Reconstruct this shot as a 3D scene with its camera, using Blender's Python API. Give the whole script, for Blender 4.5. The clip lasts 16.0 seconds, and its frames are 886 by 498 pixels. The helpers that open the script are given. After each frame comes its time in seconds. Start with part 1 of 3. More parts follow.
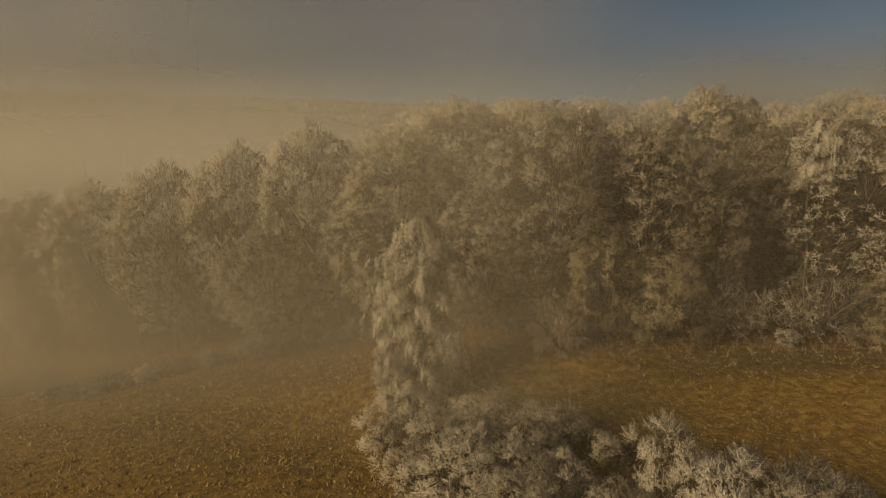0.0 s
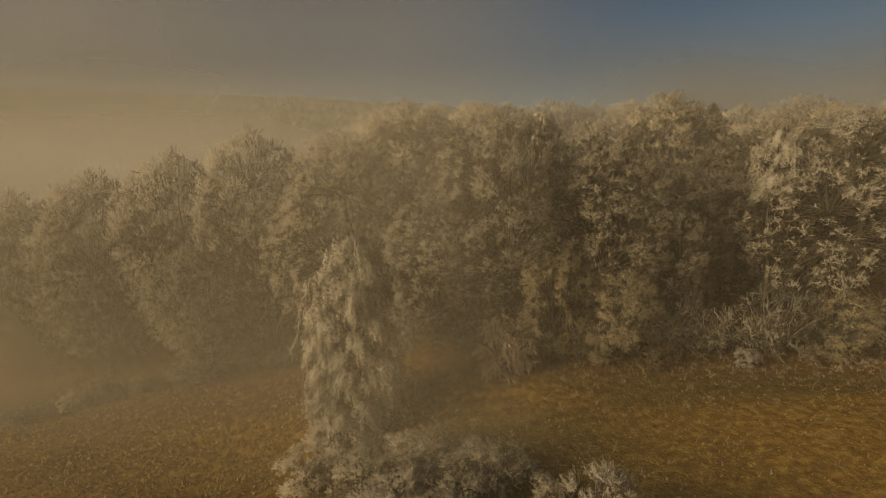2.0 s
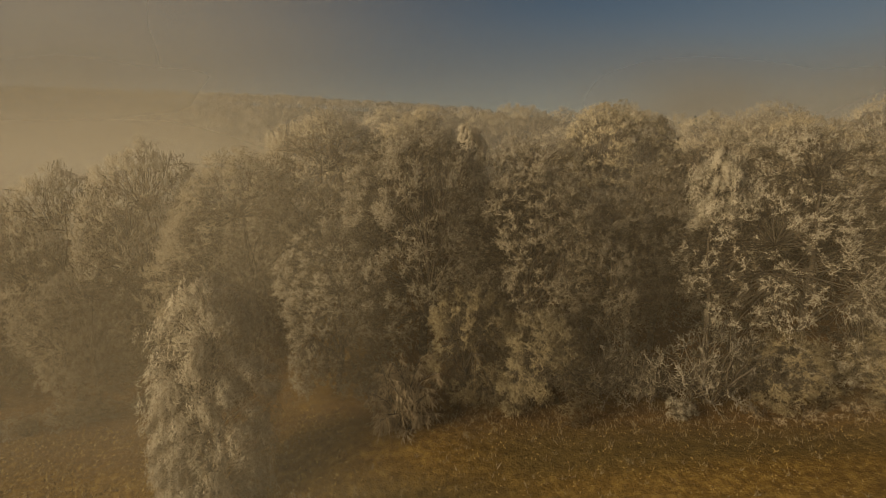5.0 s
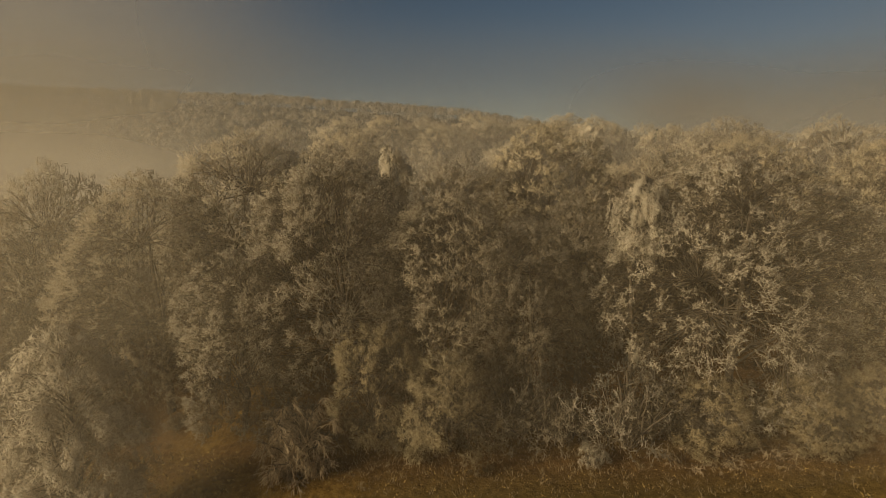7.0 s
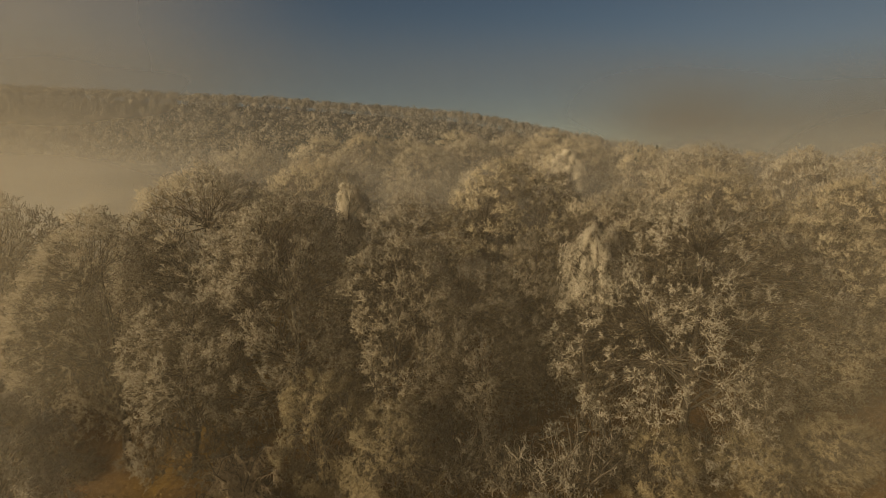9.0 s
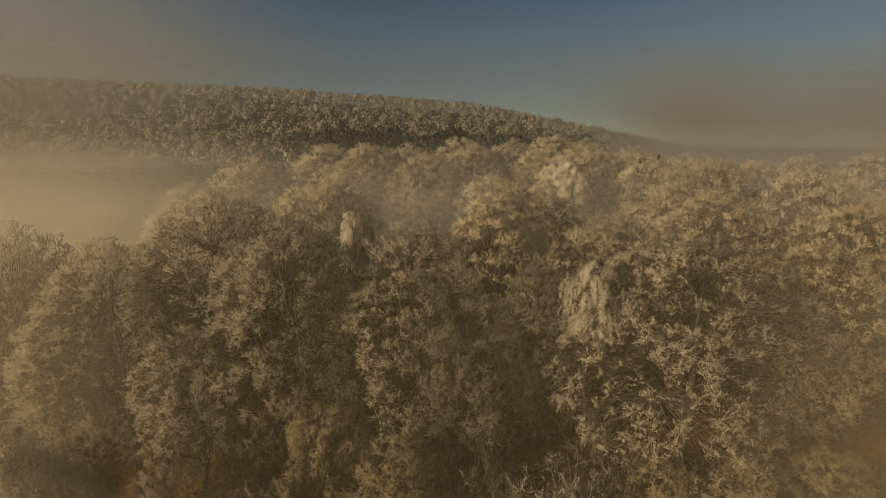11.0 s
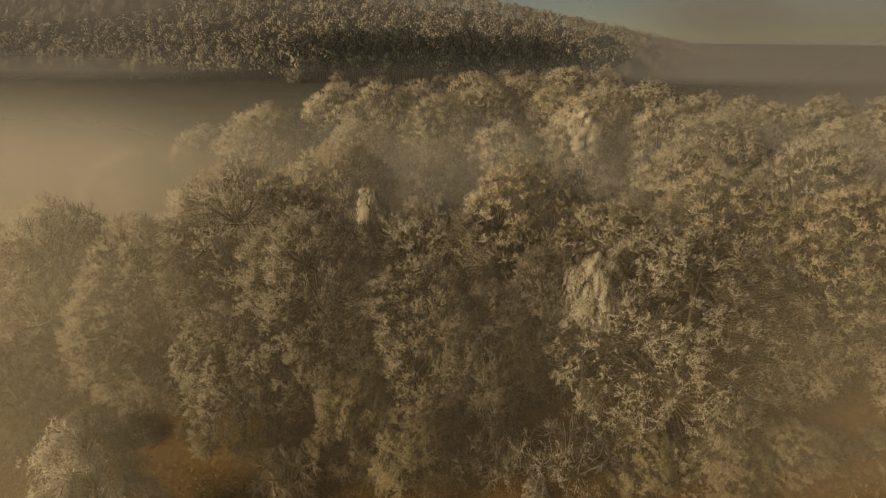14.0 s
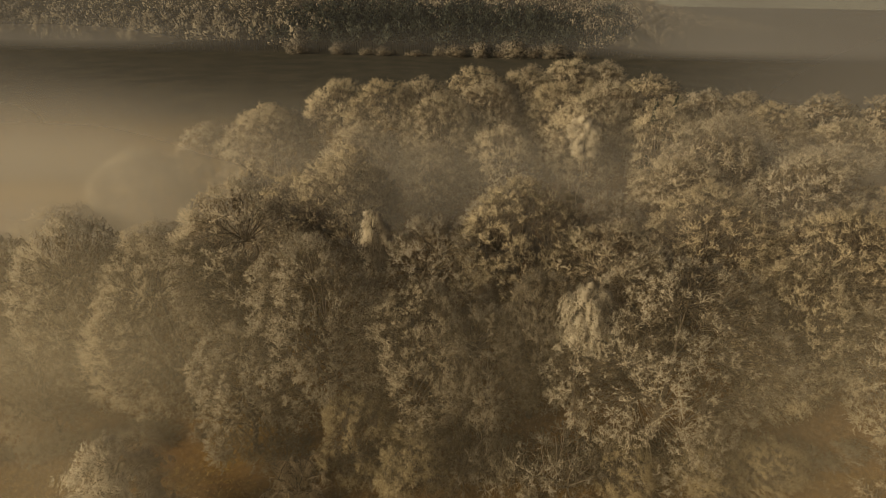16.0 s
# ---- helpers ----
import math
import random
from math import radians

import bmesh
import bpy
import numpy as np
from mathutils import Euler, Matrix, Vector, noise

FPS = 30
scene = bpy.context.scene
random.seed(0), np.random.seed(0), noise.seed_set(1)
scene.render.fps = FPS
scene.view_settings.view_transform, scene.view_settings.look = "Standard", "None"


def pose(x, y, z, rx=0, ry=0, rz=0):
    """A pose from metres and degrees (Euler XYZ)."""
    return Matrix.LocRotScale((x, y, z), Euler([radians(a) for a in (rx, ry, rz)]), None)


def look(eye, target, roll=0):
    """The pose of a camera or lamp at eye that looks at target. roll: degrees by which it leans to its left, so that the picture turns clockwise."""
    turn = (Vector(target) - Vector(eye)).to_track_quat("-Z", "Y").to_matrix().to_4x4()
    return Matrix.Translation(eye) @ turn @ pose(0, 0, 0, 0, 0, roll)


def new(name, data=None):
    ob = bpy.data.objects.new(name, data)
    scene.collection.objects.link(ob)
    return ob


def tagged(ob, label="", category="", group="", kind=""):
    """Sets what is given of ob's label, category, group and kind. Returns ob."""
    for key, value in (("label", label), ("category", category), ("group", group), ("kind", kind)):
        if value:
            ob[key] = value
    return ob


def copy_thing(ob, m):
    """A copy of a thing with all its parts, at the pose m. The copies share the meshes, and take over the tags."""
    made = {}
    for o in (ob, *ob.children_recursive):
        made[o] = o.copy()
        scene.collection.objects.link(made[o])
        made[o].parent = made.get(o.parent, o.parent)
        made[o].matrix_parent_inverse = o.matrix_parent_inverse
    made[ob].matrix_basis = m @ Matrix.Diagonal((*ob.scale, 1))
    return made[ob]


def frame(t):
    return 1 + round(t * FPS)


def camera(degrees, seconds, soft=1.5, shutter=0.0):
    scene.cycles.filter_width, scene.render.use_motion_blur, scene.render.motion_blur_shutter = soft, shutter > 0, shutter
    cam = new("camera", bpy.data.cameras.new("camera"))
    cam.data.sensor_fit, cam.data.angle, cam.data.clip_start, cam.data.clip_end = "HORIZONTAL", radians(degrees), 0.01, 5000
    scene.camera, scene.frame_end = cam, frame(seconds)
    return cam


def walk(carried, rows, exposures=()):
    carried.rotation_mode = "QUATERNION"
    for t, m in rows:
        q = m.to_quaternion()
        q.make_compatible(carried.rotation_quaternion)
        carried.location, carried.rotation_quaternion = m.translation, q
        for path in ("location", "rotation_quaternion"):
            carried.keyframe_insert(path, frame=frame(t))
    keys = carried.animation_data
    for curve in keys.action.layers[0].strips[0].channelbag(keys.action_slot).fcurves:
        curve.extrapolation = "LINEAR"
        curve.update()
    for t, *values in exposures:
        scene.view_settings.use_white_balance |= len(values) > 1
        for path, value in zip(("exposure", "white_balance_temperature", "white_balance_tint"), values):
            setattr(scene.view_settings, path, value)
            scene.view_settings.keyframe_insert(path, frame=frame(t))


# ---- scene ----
cam = camera(79.4, 16.0, 0.8)
PATH = [
    (0, (0.774, -0.24, 14.783), (0.743, 1.734, 14.458), -0.4),
    (0.5, (1.476, 0.465, 15.008), (1.467, 2.438, 14.679), -0.4),
    (1, (2.256, 1.288, 15.275), (2.274, 3.261, 14.946), -0.5),
    (1.5, (3.103, 2.193, 15.604), (3.135, 4.165, 15.273), -0.6),
    (2, (3.926, 3.173, 15.896), (3.969, 5.145, 15.565), -0.5),
    (2.5, (5.019, 4.16, 16.234), (5.064, 6.132, 15.9), -0.6),
    (3, (6.071, 5.152, 16.593), (6.118, 7.123, 16.256), -0.6),
    (3.5, (7.346, 6.183, 16.978), (7.391, 8.153, 16.636), -0.6),
    (4, (8.619, 7.128, 17.289), (8.668, 9.097, 16.945), -0.4),
    (4.2, (9.27, 7.448, 17.333), (9.317, 9.418, 16.992), -0.4),
    (6.3, (16.115, 10.828, 18.993), (16.184, 12.797, 18.654), 0.0),
    (6.5, (16.747, 10.963, 19.251), (16.817, 12.933, 18.91), -0.0),
    (7, (18.723, 11.411, 19.908), (18.794, 13.38, 19.565), -0.0),
    (7.5, (20.76, 11.759, 20.626), (20.83, 13.728, 20.281), -0.0),
    (8, (22.11, 11.977, 21.394), (22.177, 13.946, 21.049), 0.2),
    (8.5, (22.52, 12.153, 22.344), (22.586, 14.123, 22.0), 0.3),
    (9, (22.662, 12.321, 23.127), (22.726, 14.29, 22.784), 0.4),
    (11.5, (22.556, 12.144, 27.937), (22.607, 14.101, 27.528), 0.3),
    (12, (22.554, 12.095, 29.114), (22.594, 14.046, 28.677), 0.4),
    (12.5, (22.535, 12.112, 30.264), (22.566, 14.054, 29.789), 0.4),
    (13, (22.546, 12.079, 31.517), (22.569, 14.012, 31.001), 0.5),
    (13.5, (22.531, 12.006, 32.724), (22.546, 13.914, 32.124), 0.5),
    (14, (22.43, 11.938, 33.986), (22.445, 13.797, 33.248), 0.6),
    (14.5, (22.365, 12.0, 35.505), (22.382, 13.813, 34.659), 0.8),
    (15, (22.327, 11.976, 36.887), (22.344, 13.787, 36.039), 0.9),
    (15.5, (22.308, 11.986, 38.246), (22.325, 13.796, 37.395), 0.9),
    (16, (22.305, 12.006, 39.566), (22.321, 13.816, 38.714), 1.0),
]
walk(cam, [(t, look(eye, target, roll)) for t, eye, target, roll in PATH], [(0, 0.14, 7200, 6), (4, 0.18, 7200, 6), (9, 0.25, 7200, 6), (16, 0.32, 7200, 6)])

# ---- light ----
SUN_TO = Vector((-0.78, -0.50, 0.375)).normalized()  # from the ground towards the sun
world = bpy.data.worlds.new("sky")
scene.world = world
world.use_nodes = True
wn = world.node_tree.nodes
sky = wn.new("ShaderNodeTexSky")
sky.sky_type, sky.sun_disc = "NISHITA", False
sky.sun_elevation, sky.sun_rotation = math.asin(SUN_TO.z), math.atan2(SUN_TO.x, SUN_TO.y)
sky.air_density, sky.dust_density, sky.ozone_density = 0.8, 0.1, 0.6
wn["Background"].inputs["Strength"].default_value = 0.0255
world.node_tree.links.new(sky.outputs[0], wn["Background"].inputs["Color"])
lamp = bpy.data.lights.new("sun", "SUN")
lamp.energy, lamp.angle, lamp.color = 3.75, radians(26.0), (1.0, 0.82, 0.57)
new("sun", lamp).matrix_world = look(SUN_TO * 300, (0, 0, 0))


# ---- materials ----
def material(name, rough=0.8):
    m = bpy.data.materials.new(name)
    m.use_nodes = True
    b = m.node_tree.nodes["Principled BSDF"]
    b.inputs["Roughness"].default_value = rough
    b.inputs["Specular IOR Level"].default_value = 0.25
    return m, m.node_tree.nodes, m.node_tree.links, b


def noise_node(n, l, scale, detail=4.0, rough=0.55, space="Object"):
    c = n.new("ShaderNodeTexCoord")
    t = n.new("ShaderNodeTexNoise")
    t.inputs["Scale"].default_value, t.inputs["Detail"].default_value, t.inputs["Roughness"].default_value = scale, detail, rough
    l.new(c.outputs[space], t.inputs["Vector"])
    return t.outputs["Fac"]


def ramp_node(n, l, fac, *stops):
    r = n.new("ShaderNodeValToRGB")
    e = r.color_ramp.elements
    while len(e) < len(stops):
        e.new(0.5)
    for i, (at, col) in enumerate(stops):
        e[i].position, e[i].color = at, (*col, 1)
    l.new(fac, r.inputs[0])
    return r.outputs[0]


def mix_node(n, l, fac, a, b, mode="MIX"):
    m = n.new("ShaderNodeMix")
    m.data_type, m.blend_type = "RGBA", mode
    for sock, v in ((m.inputs[0], fac), (m.inputs[6], a), (m.inputs[7], b)):
        if isinstance(v, (int, float)):
            sock.default_value = v
        elif isinstance(v, tuple):
            sock.default_value = (*v, 1)
        else:
            l.new(v, sock)
    return m.outputs[2]


def bump_node(n, l, b, fac, strength, distance):
    k = n.new("ShaderNodeBump")
    k.inputs["Strength"].default_value, k.inputs["Distance"].default_value = strength, distance
    l.new(fac, k.inputs["Height"])
    l.new(k.outputs[0], b.inputs["Normal"])


def frosted(name, dark, pale, bare=0.30, through_light=0.10):
    """Twigs under hoarfrost: pale rime, bare bark showing on some."""
    m, n, l, b = material(name, 0.75)
    geo = n.new("ShaderNodeNewGeometry")
    c = ramp_node(n, l, geo.outputs["Random Per Island"], (0.0, dark), (bare, dark), (bare + 0.22, tuple(0.55 * a + 0.45 * d for a, d in zip(pale, dark))), (1.0, pale))
    patch = noise_node(n, l, 0.55, 3.0)
    c = mix_node(n, l, ramp_node(n, l, patch, (0.35, (0.16, 0.16, 0.16)), (0.60, (0, 0, 0))), c, dark)
    info = n.new("ShaderNodeObjectInfo")
    tone = ramp_node(n, l, info.outputs["Random"], (0.0, (0.84, 0.83, 0.81)), (0.5, (0.93, 0.90, 0.84)), (1.0, (1.0, 1.0, 1.0)))
    c = mix_node(n, l, 1.0, c, tone, "MULTIPLY")
    l.new(c, b.inputs["Base Color"])
    glow, both = n.new("ShaderNodeBsdfTranslucent"), n.new("ShaderNodeMixShader")
    l.new(c, glow.inputs[0])
    both.inputs[0].default_value = through_light
    l.new(b.outputs[0], both.inputs[1])
    l.new(glow.outputs[0], both.inputs[2])
    l.new(both.outputs[0], n["Material Output"].inputs[0])
    return m


def bark(name, a, c):
    m, n, l, b = material(name, 0.9)
    f = noise_node(n, l, 3.0, 6.0)
    l.new(ramp_node(n, l, f, (0.3, a), (0.7, c)), b.inputs["Base Color"])
    bump_node(n, l, b, noise_node(n, l, 14.0, 4.0), 0.5, 0.03)
    return m


FROST = frosted("frosted_twigs", (0.16, 0.125, 0.083), (0.56, 0.505, 0.405), 0.14)
FROST_GOLD = frosted("golden_frosted_twigs", (0.20, 0.155, 0.095), (0.62, 0.55, 0.41), 0.10)
SOFT = frosted("wood_frost", (0.33, 0.275, 0.195), (0.50, 0.45, 0.36), 0.10)
SOFT_GOLD = frosted("golden_wood_frost", (0.35, 0.285, 0.19), (0.55, 0.485, 0.36), 0.10)
SOFT_GREY = frosted("grey_wood_frost", (0.25, 0.205, 0.15), (0.42, 0.38, 0.31), 0.12)
FROST_YELLOW = frosted("yellowish_frosted_twigs", (0.16, 0.12, 0.06), (0.54, 0.46, 0.31), 0.18)
FROST_PALE = frosted("pale_frosted_twigs", (0.26, 0.21, 0.145), (0.78, 0.70, 0.57), 0.06)
FROST_SHRUB = frosted("grey_shrub_twigs", (0.23, 0.185, 0.125), (0.68, 0.61, 0.48), 0.10)
FROST_GREY = frosted("thin_frosted_twigs", (0.15, 0.12, 0.085), (0.38, 0.345, 0.285), 0.24)
FROST_WHITE = frosted("white_frosted_twigs", (0.48, 0.42, 0.32), (0.86, 0.79, 0.67), 0.05, 0.25)
RUSSET = frosted("russet_twigs", (0.28, 0.20, 0.12), (0.70, 0.58, 0.42), 0.12, 0.2)
NEEDLES = frosted("frosted_needles", (0.018, 0.026, 0.018), (0.10, 0.11, 0.09), 0.6)
GRASS = frosted("rimed_grass", (0.14, 0.085, 0.022), (0.52, 0.38, 0.15), 0.35)
REEDS = frosted("rimed_weeds", (0.17, 0.12, 0.06), (0.48, 0.40, 0.27), 0.25)



def tangle(name, a, c):
    """A dense mass of twigs too fine to tell apart: mottled brown with rimed flecks."""
    m, n, l, b = material(name, 0.95)
    fine, broad = noise_node(n, l, 7.0, 5.0, 0.75), noise_node(n, l, 0.5, 3.0)
    k = mix_node(n, l, ramp_node(n, l, broad, (0.35, (0, 0, 0)), (0.65, (0.5, 0.5, 0.5))), ramp_node(n, l, fine, (0.36, a), (0.64, c)), c)
    l.new(k, b.inputs["Base Color"])
    bump_node(n, l, b, noise_node(n, l, 5.0, 6.0, 0.75), 0.8, 0.25)
    return m


TWIGS = tangle("bare_twigs", (0.115, 0.090, 0.060), (0.215, 0.172, 0.118))
WOOD_TWIGS = tangle("wood_twigs", (0.125, 0.097, 0.065), (0.25, 0.20, 0.14))
PLUMES = frosted("white_plumes", (0.44, 0.38, 0.29), (0.70, 0.63, 0.52), 0.10, 0.30)
BARK = bark("bark", (0.055, 0.043, 0.032), (0.14, 0.115, 0.085))
BIRCH_BARK = bark("birch_bark", (0.06, 0.05, 0.04), (0.42, 0.37, 0.29))


def ground_material():
    m, n, l, b = material("meadow_and_forest_floor", 0.95)
    tuft = noise_node(n, l, 1.6, 6.0, 0.7)
    wide = noise_node(n, l, 0.07, 4.0)
    field = ramp_node(n, l, tuft, (0.32, (0.115, 0.064, 0.012)), (0.50, (0.20, 0.118, 0.025)), (0.66, (0.33, 0.21, 0.055)))
    green = ramp_node(n, l, tuft, (0.30, (0.050, 0.037, 0.013)), (0.65, (0.135, 0.095, 0.034)))
    litter = ramp_node(n, l, tuft, (0.30, (0.080, 0.043, 0.016)), (0.65, (0.19, 0.105, 0.038)))
    att = n.new("ShaderNodeAttribute")
    att.attribute_name = "cover"
    sep = n.new("ShaderNodeSeparateColor")
    l.new(att.outputs["Color"], sep.inputs[0])
    c = mix_node(n, l, ramp_node(n, l, wide, (0.42, (0, 0, 0)), (0.64, (0.35, 0.35, 0.35))), field, green)
    c = mix_node(n, l, sep.outputs[0], c, green)
    c = mix_node(n, l, sep.outputs[1], c, litter)
    # Shade over the valley and the far wood's floor, painted as a darker ground.
    shade_tone = ramp_node(n, l, wide, (0.35, (0.034, 0.032, 0.022)), (0.65, (0.060, 0.052, 0.036)))
    c = mix_node(n, l, sep.outputs[2], c, shade_tone)
    l.new(c, b.inputs["Base Color"])
    bump_node(n, l, b, noise_node(n, l, 3.6, 6.0, 0.65), 0.9, 0.22)
    return m


GROUND = ground_material()


# A see-through coat for flat sheets that paint haze; veil sets its strength.
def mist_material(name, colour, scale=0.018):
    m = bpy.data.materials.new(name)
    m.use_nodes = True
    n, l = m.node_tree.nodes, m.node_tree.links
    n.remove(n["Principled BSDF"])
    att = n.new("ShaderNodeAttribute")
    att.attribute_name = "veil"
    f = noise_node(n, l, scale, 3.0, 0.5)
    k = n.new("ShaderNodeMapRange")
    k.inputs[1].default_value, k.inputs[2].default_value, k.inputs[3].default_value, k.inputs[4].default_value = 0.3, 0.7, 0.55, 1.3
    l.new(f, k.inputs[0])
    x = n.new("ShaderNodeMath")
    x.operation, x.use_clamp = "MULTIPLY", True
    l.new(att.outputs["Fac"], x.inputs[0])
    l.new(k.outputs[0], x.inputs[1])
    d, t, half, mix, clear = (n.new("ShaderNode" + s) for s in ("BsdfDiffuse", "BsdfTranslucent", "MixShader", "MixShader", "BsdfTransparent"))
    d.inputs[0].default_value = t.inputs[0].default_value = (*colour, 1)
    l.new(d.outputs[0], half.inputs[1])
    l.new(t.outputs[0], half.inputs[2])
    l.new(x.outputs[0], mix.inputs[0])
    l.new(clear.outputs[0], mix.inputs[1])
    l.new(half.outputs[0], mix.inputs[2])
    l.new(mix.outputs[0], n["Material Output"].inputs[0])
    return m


# One mist in sunlit, glowing and shaded tones: its light is put into colour.
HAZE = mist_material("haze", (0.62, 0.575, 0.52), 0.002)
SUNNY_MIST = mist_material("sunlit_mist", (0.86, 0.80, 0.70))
SHADED_MIST = mist_material("shaded_mist", (0.36, 0.345, 0.33), 0.003)
GLOW_MIST = mist_material("glow_mist", (0.88, 0.78, 0.59))


# ---- the ground ----
def step(a, b, v):
    u = np.clip((v - a) / (b - a), 0, 1)
    return u * u * (3 - 2 * u)


def edge(x):
    """The front of the wood, as y over x."""
    return 47.5 + 5.5 * step(2, -30, x) + 10 * step(-30, -110, x) + 3 * np.exp(-((x - 4) / 5) ** 2) - 1.0 * step(20, 60, x)


def rim(x):
    """Where the field breaks off above the hollow before the wood."""
    return np.interp(x, [-70, -40.8, -30, -20, -8, 2, 12, 90], [36, 45, 50.2, 53.2, 53.5, 50, 45.5, 44.5])


def height(x, y):
    x, y = np.asarray(x, float), np.asarray(y, float)
    z = -5.0 + 0.085 * np.clip(x, -70, 90) + 0.02 * np.clip(y - 38, -60, 10)
    z = z + 2.3 * np.exp(-((x - 12) / 16) ** 2) * step(37, 46, y)
    z = z - np.interp(x, [-60, -35, -20, -8], [3.6, 3.0, 1.3, 0]) * step(0, 4.5, y - rim(x))   # the hollow at the field's far rim
    z = z + (0.235 * np.clip(y - np.maximum(47, rim(x)), 0, 20) + 0.095 * np.clip(y - 67, 0, 66)) * (0.55 + 0.45 * step(-70, 5, x))
    z = z - 3.0 * step(60, 110, x) * step(45, 90, y)
    back = step(136, 215, y)
    z = z * (1 - back) + back * 4.0
    hill = np.interp(x, [-1200, -480, -150, 66, 185, 300, 420], [92, 84, 72, 58, 37, 12, 2])
    z = z + hill * step(395, 640, y) * (1 - 0.6 * step(900, 1500, y))
    near = np.exp(-((y - 40) / 60) ** 2)
    return z + near * 0.22 * (np.sin(x * 0.23 + 1.3 * np.sin(y * 0.17)) + np.sin(y * 0.31 + x * 0.11))


def sheet_mesh(name, X, Y, Z):
    ny, nx = X.shape
    i = (np.arange(ny - 1)[:, None] * nx + np.arange(nx - 1)[None, :]).ravel()
    faces = np.stack([i, i + 1, i + nx + 1, i + nx], 1)
    me = bpy.data.meshes.new(name)
    me.from_pydata(np.stack([X.ravel(), Y.ravel(), Z.ravel()], 1).tolist(), [], faces.tolist())
    me.shade_smooth()
    return me


def spaced(a, b, d, far_a, far_b, grow=1.25):
    mid = list(np.arange(a, b + 1e-6, d))
    lo, hi, s = [], [], d
    while (lo[-1] if lo else a) > far_a:
        s *= grow
        lo.append((lo[-1] if lo else a) - s)
    s = d
    while (hi[-1] if hi else b) < far_b:
        s *= grow
        hi.append((hi[-1] if hi else b) + s)
    return np.array(lo[::-1] + mid + hi)


GX, GY = np.meshgrid(spaced(-62, 84, 0.6, -4500, 4500), spaced(14, 62, 0.5, -4500, 4500, 1.14))
GZ = height(GX, GY)
rng = np.random.default_rng(3)
GZ = GZ + rng.normal(0, 0.05, GX.shape) * np.exp(-((GY - 38) / 40) ** 2)
gm = sheet_mesh("ground", GX, GY, GZ)
wood = step(-1.5, 2.5, GY - edge(GX)) * (1 - step(134, 142, GY)) * (1 - 0.75 * np.exp(-((GX - 3) / 6) ** 2))   # an open glade by the birch
track = np.exp(-((GY - edge(GX) + 1.2) / 2.2) ** 2) * step(-40, -10, GX)
strip = step(38.5, 41.0, GY - 0.02 * GX) * step(11, 20, GX) * 0.85 * (1 - step(44, 60, GX))
strip = np.maximum(strip, 0.8 * step(2, 8, GX) * (1 - step(13, 22, GX)) * step(20, 28, GY) * (1 - step(39, 43, GY)))
painted_shade = step(150, 190, GY + 0.15 * GX) * 1.0   # shade painted on the valley field and on the floor of the far wood
cover = np.stack([strip, np.maximum(wood, 0.8 * track), painted_shade, 0 * wood + 1], -1).reshape(-1, 4)
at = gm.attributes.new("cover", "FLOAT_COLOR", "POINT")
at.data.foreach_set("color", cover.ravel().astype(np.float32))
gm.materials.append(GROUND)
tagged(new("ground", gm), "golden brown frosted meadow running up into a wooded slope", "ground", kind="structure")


# ---- plants ----
def tubes(p0, p1, r0, r1, sides):
    d = p1 - p0
    d /= np.linalg.norm(d, axis=1, keepdims=True) + 1e-9
    ref = np.where(np.abs(d[:, 2:3]) > 0.9, [[1.0, 0, 0]], [[0, 0, 1.0]])
    u = np.cross(d, ref)
    u /= np.linalg.norm(u, axis=1, keepdims=True) + 1e-9
    v = np.cross(d, u)
    a = np.arange(sides) * 2 * math.pi / sides
    ring = u[:, None] * np.cos(a)[None, :, None] + v[:, None] * np.sin(a)[None, :, None]
    lo = p0[:, None] + ring * r0[:, None, None]
    hi = p1[:, None] + ring * r1[:, None, None]
    verts = np.concatenate([lo, hi], 1).reshape(-1, 3)
    k = np.arange(len(p0))[:, None] * 2 * sides
    j = np.arange(sides)[None]
    n = (j + 1) % sides
    return verts, np.stack([k + j, k + n, k + sides + n, k + sides + j], -1).reshape(-1, 4)


def spikes(p, d, length, width, blunt=0.0):
    """Twigs: slim three-sided points, or rods that taper to a share of their width."""
    d = d / (np.linalg.norm(d, axis=1, keepdims=True) + 1e-9)
    if blunt > 0:
        return tubes(p, p + d * length[:, None], width, width * blunt, 3)
    ref = np.where(np.abs(d[:, 2:3]) > 0.9, [[1.0, 0, 0]], [[0, 0, 1.0]])
    u = np.cross(d, ref)
    u /= np.linalg.norm(u, axis=1, keepdims=True) + 1e-9
    v = np.cross(d, u)
    a = np.arange(3) * 2 * math.pi / 3
    ring = u[:, None] * np.cos(a)[None, :, None] + v[:, None] * np.sin(a)[None, :, None]
    verts = np.concatenate([p[:, None] + ring * width[:, None, None], (p + d * length[:, None])[:, None]], 1).reshape(-1, 3)
    k = np.arange(len(p))[:, None] * 4
    f = np.array([[0, 1, 3], [1, 2, 3], [2, 0, 3]])
    return verts, (k[:, :, None] + f[None]).reshape(-1, 3)


def mesh_of(name, mat, *pieces, soft=None):
    """One mesh of tubes and spikes; soft gives each vertex a normal that follows the crown, as a mass of twigs scatters light."""
    me = bpy.data.meshes.new(name)
    verts, faces, base = [], [], 0
    for v, f in pieces:
        verts += v.tolist()
        faces += (f + base).tolist()
        base += len(v)
    me.from_pydata(verts, [], faces)
    me.materials.append(mat)
    if soft is not None:
        me.normals_split_custom_set_from_vertices(soft.tolist())
    return me


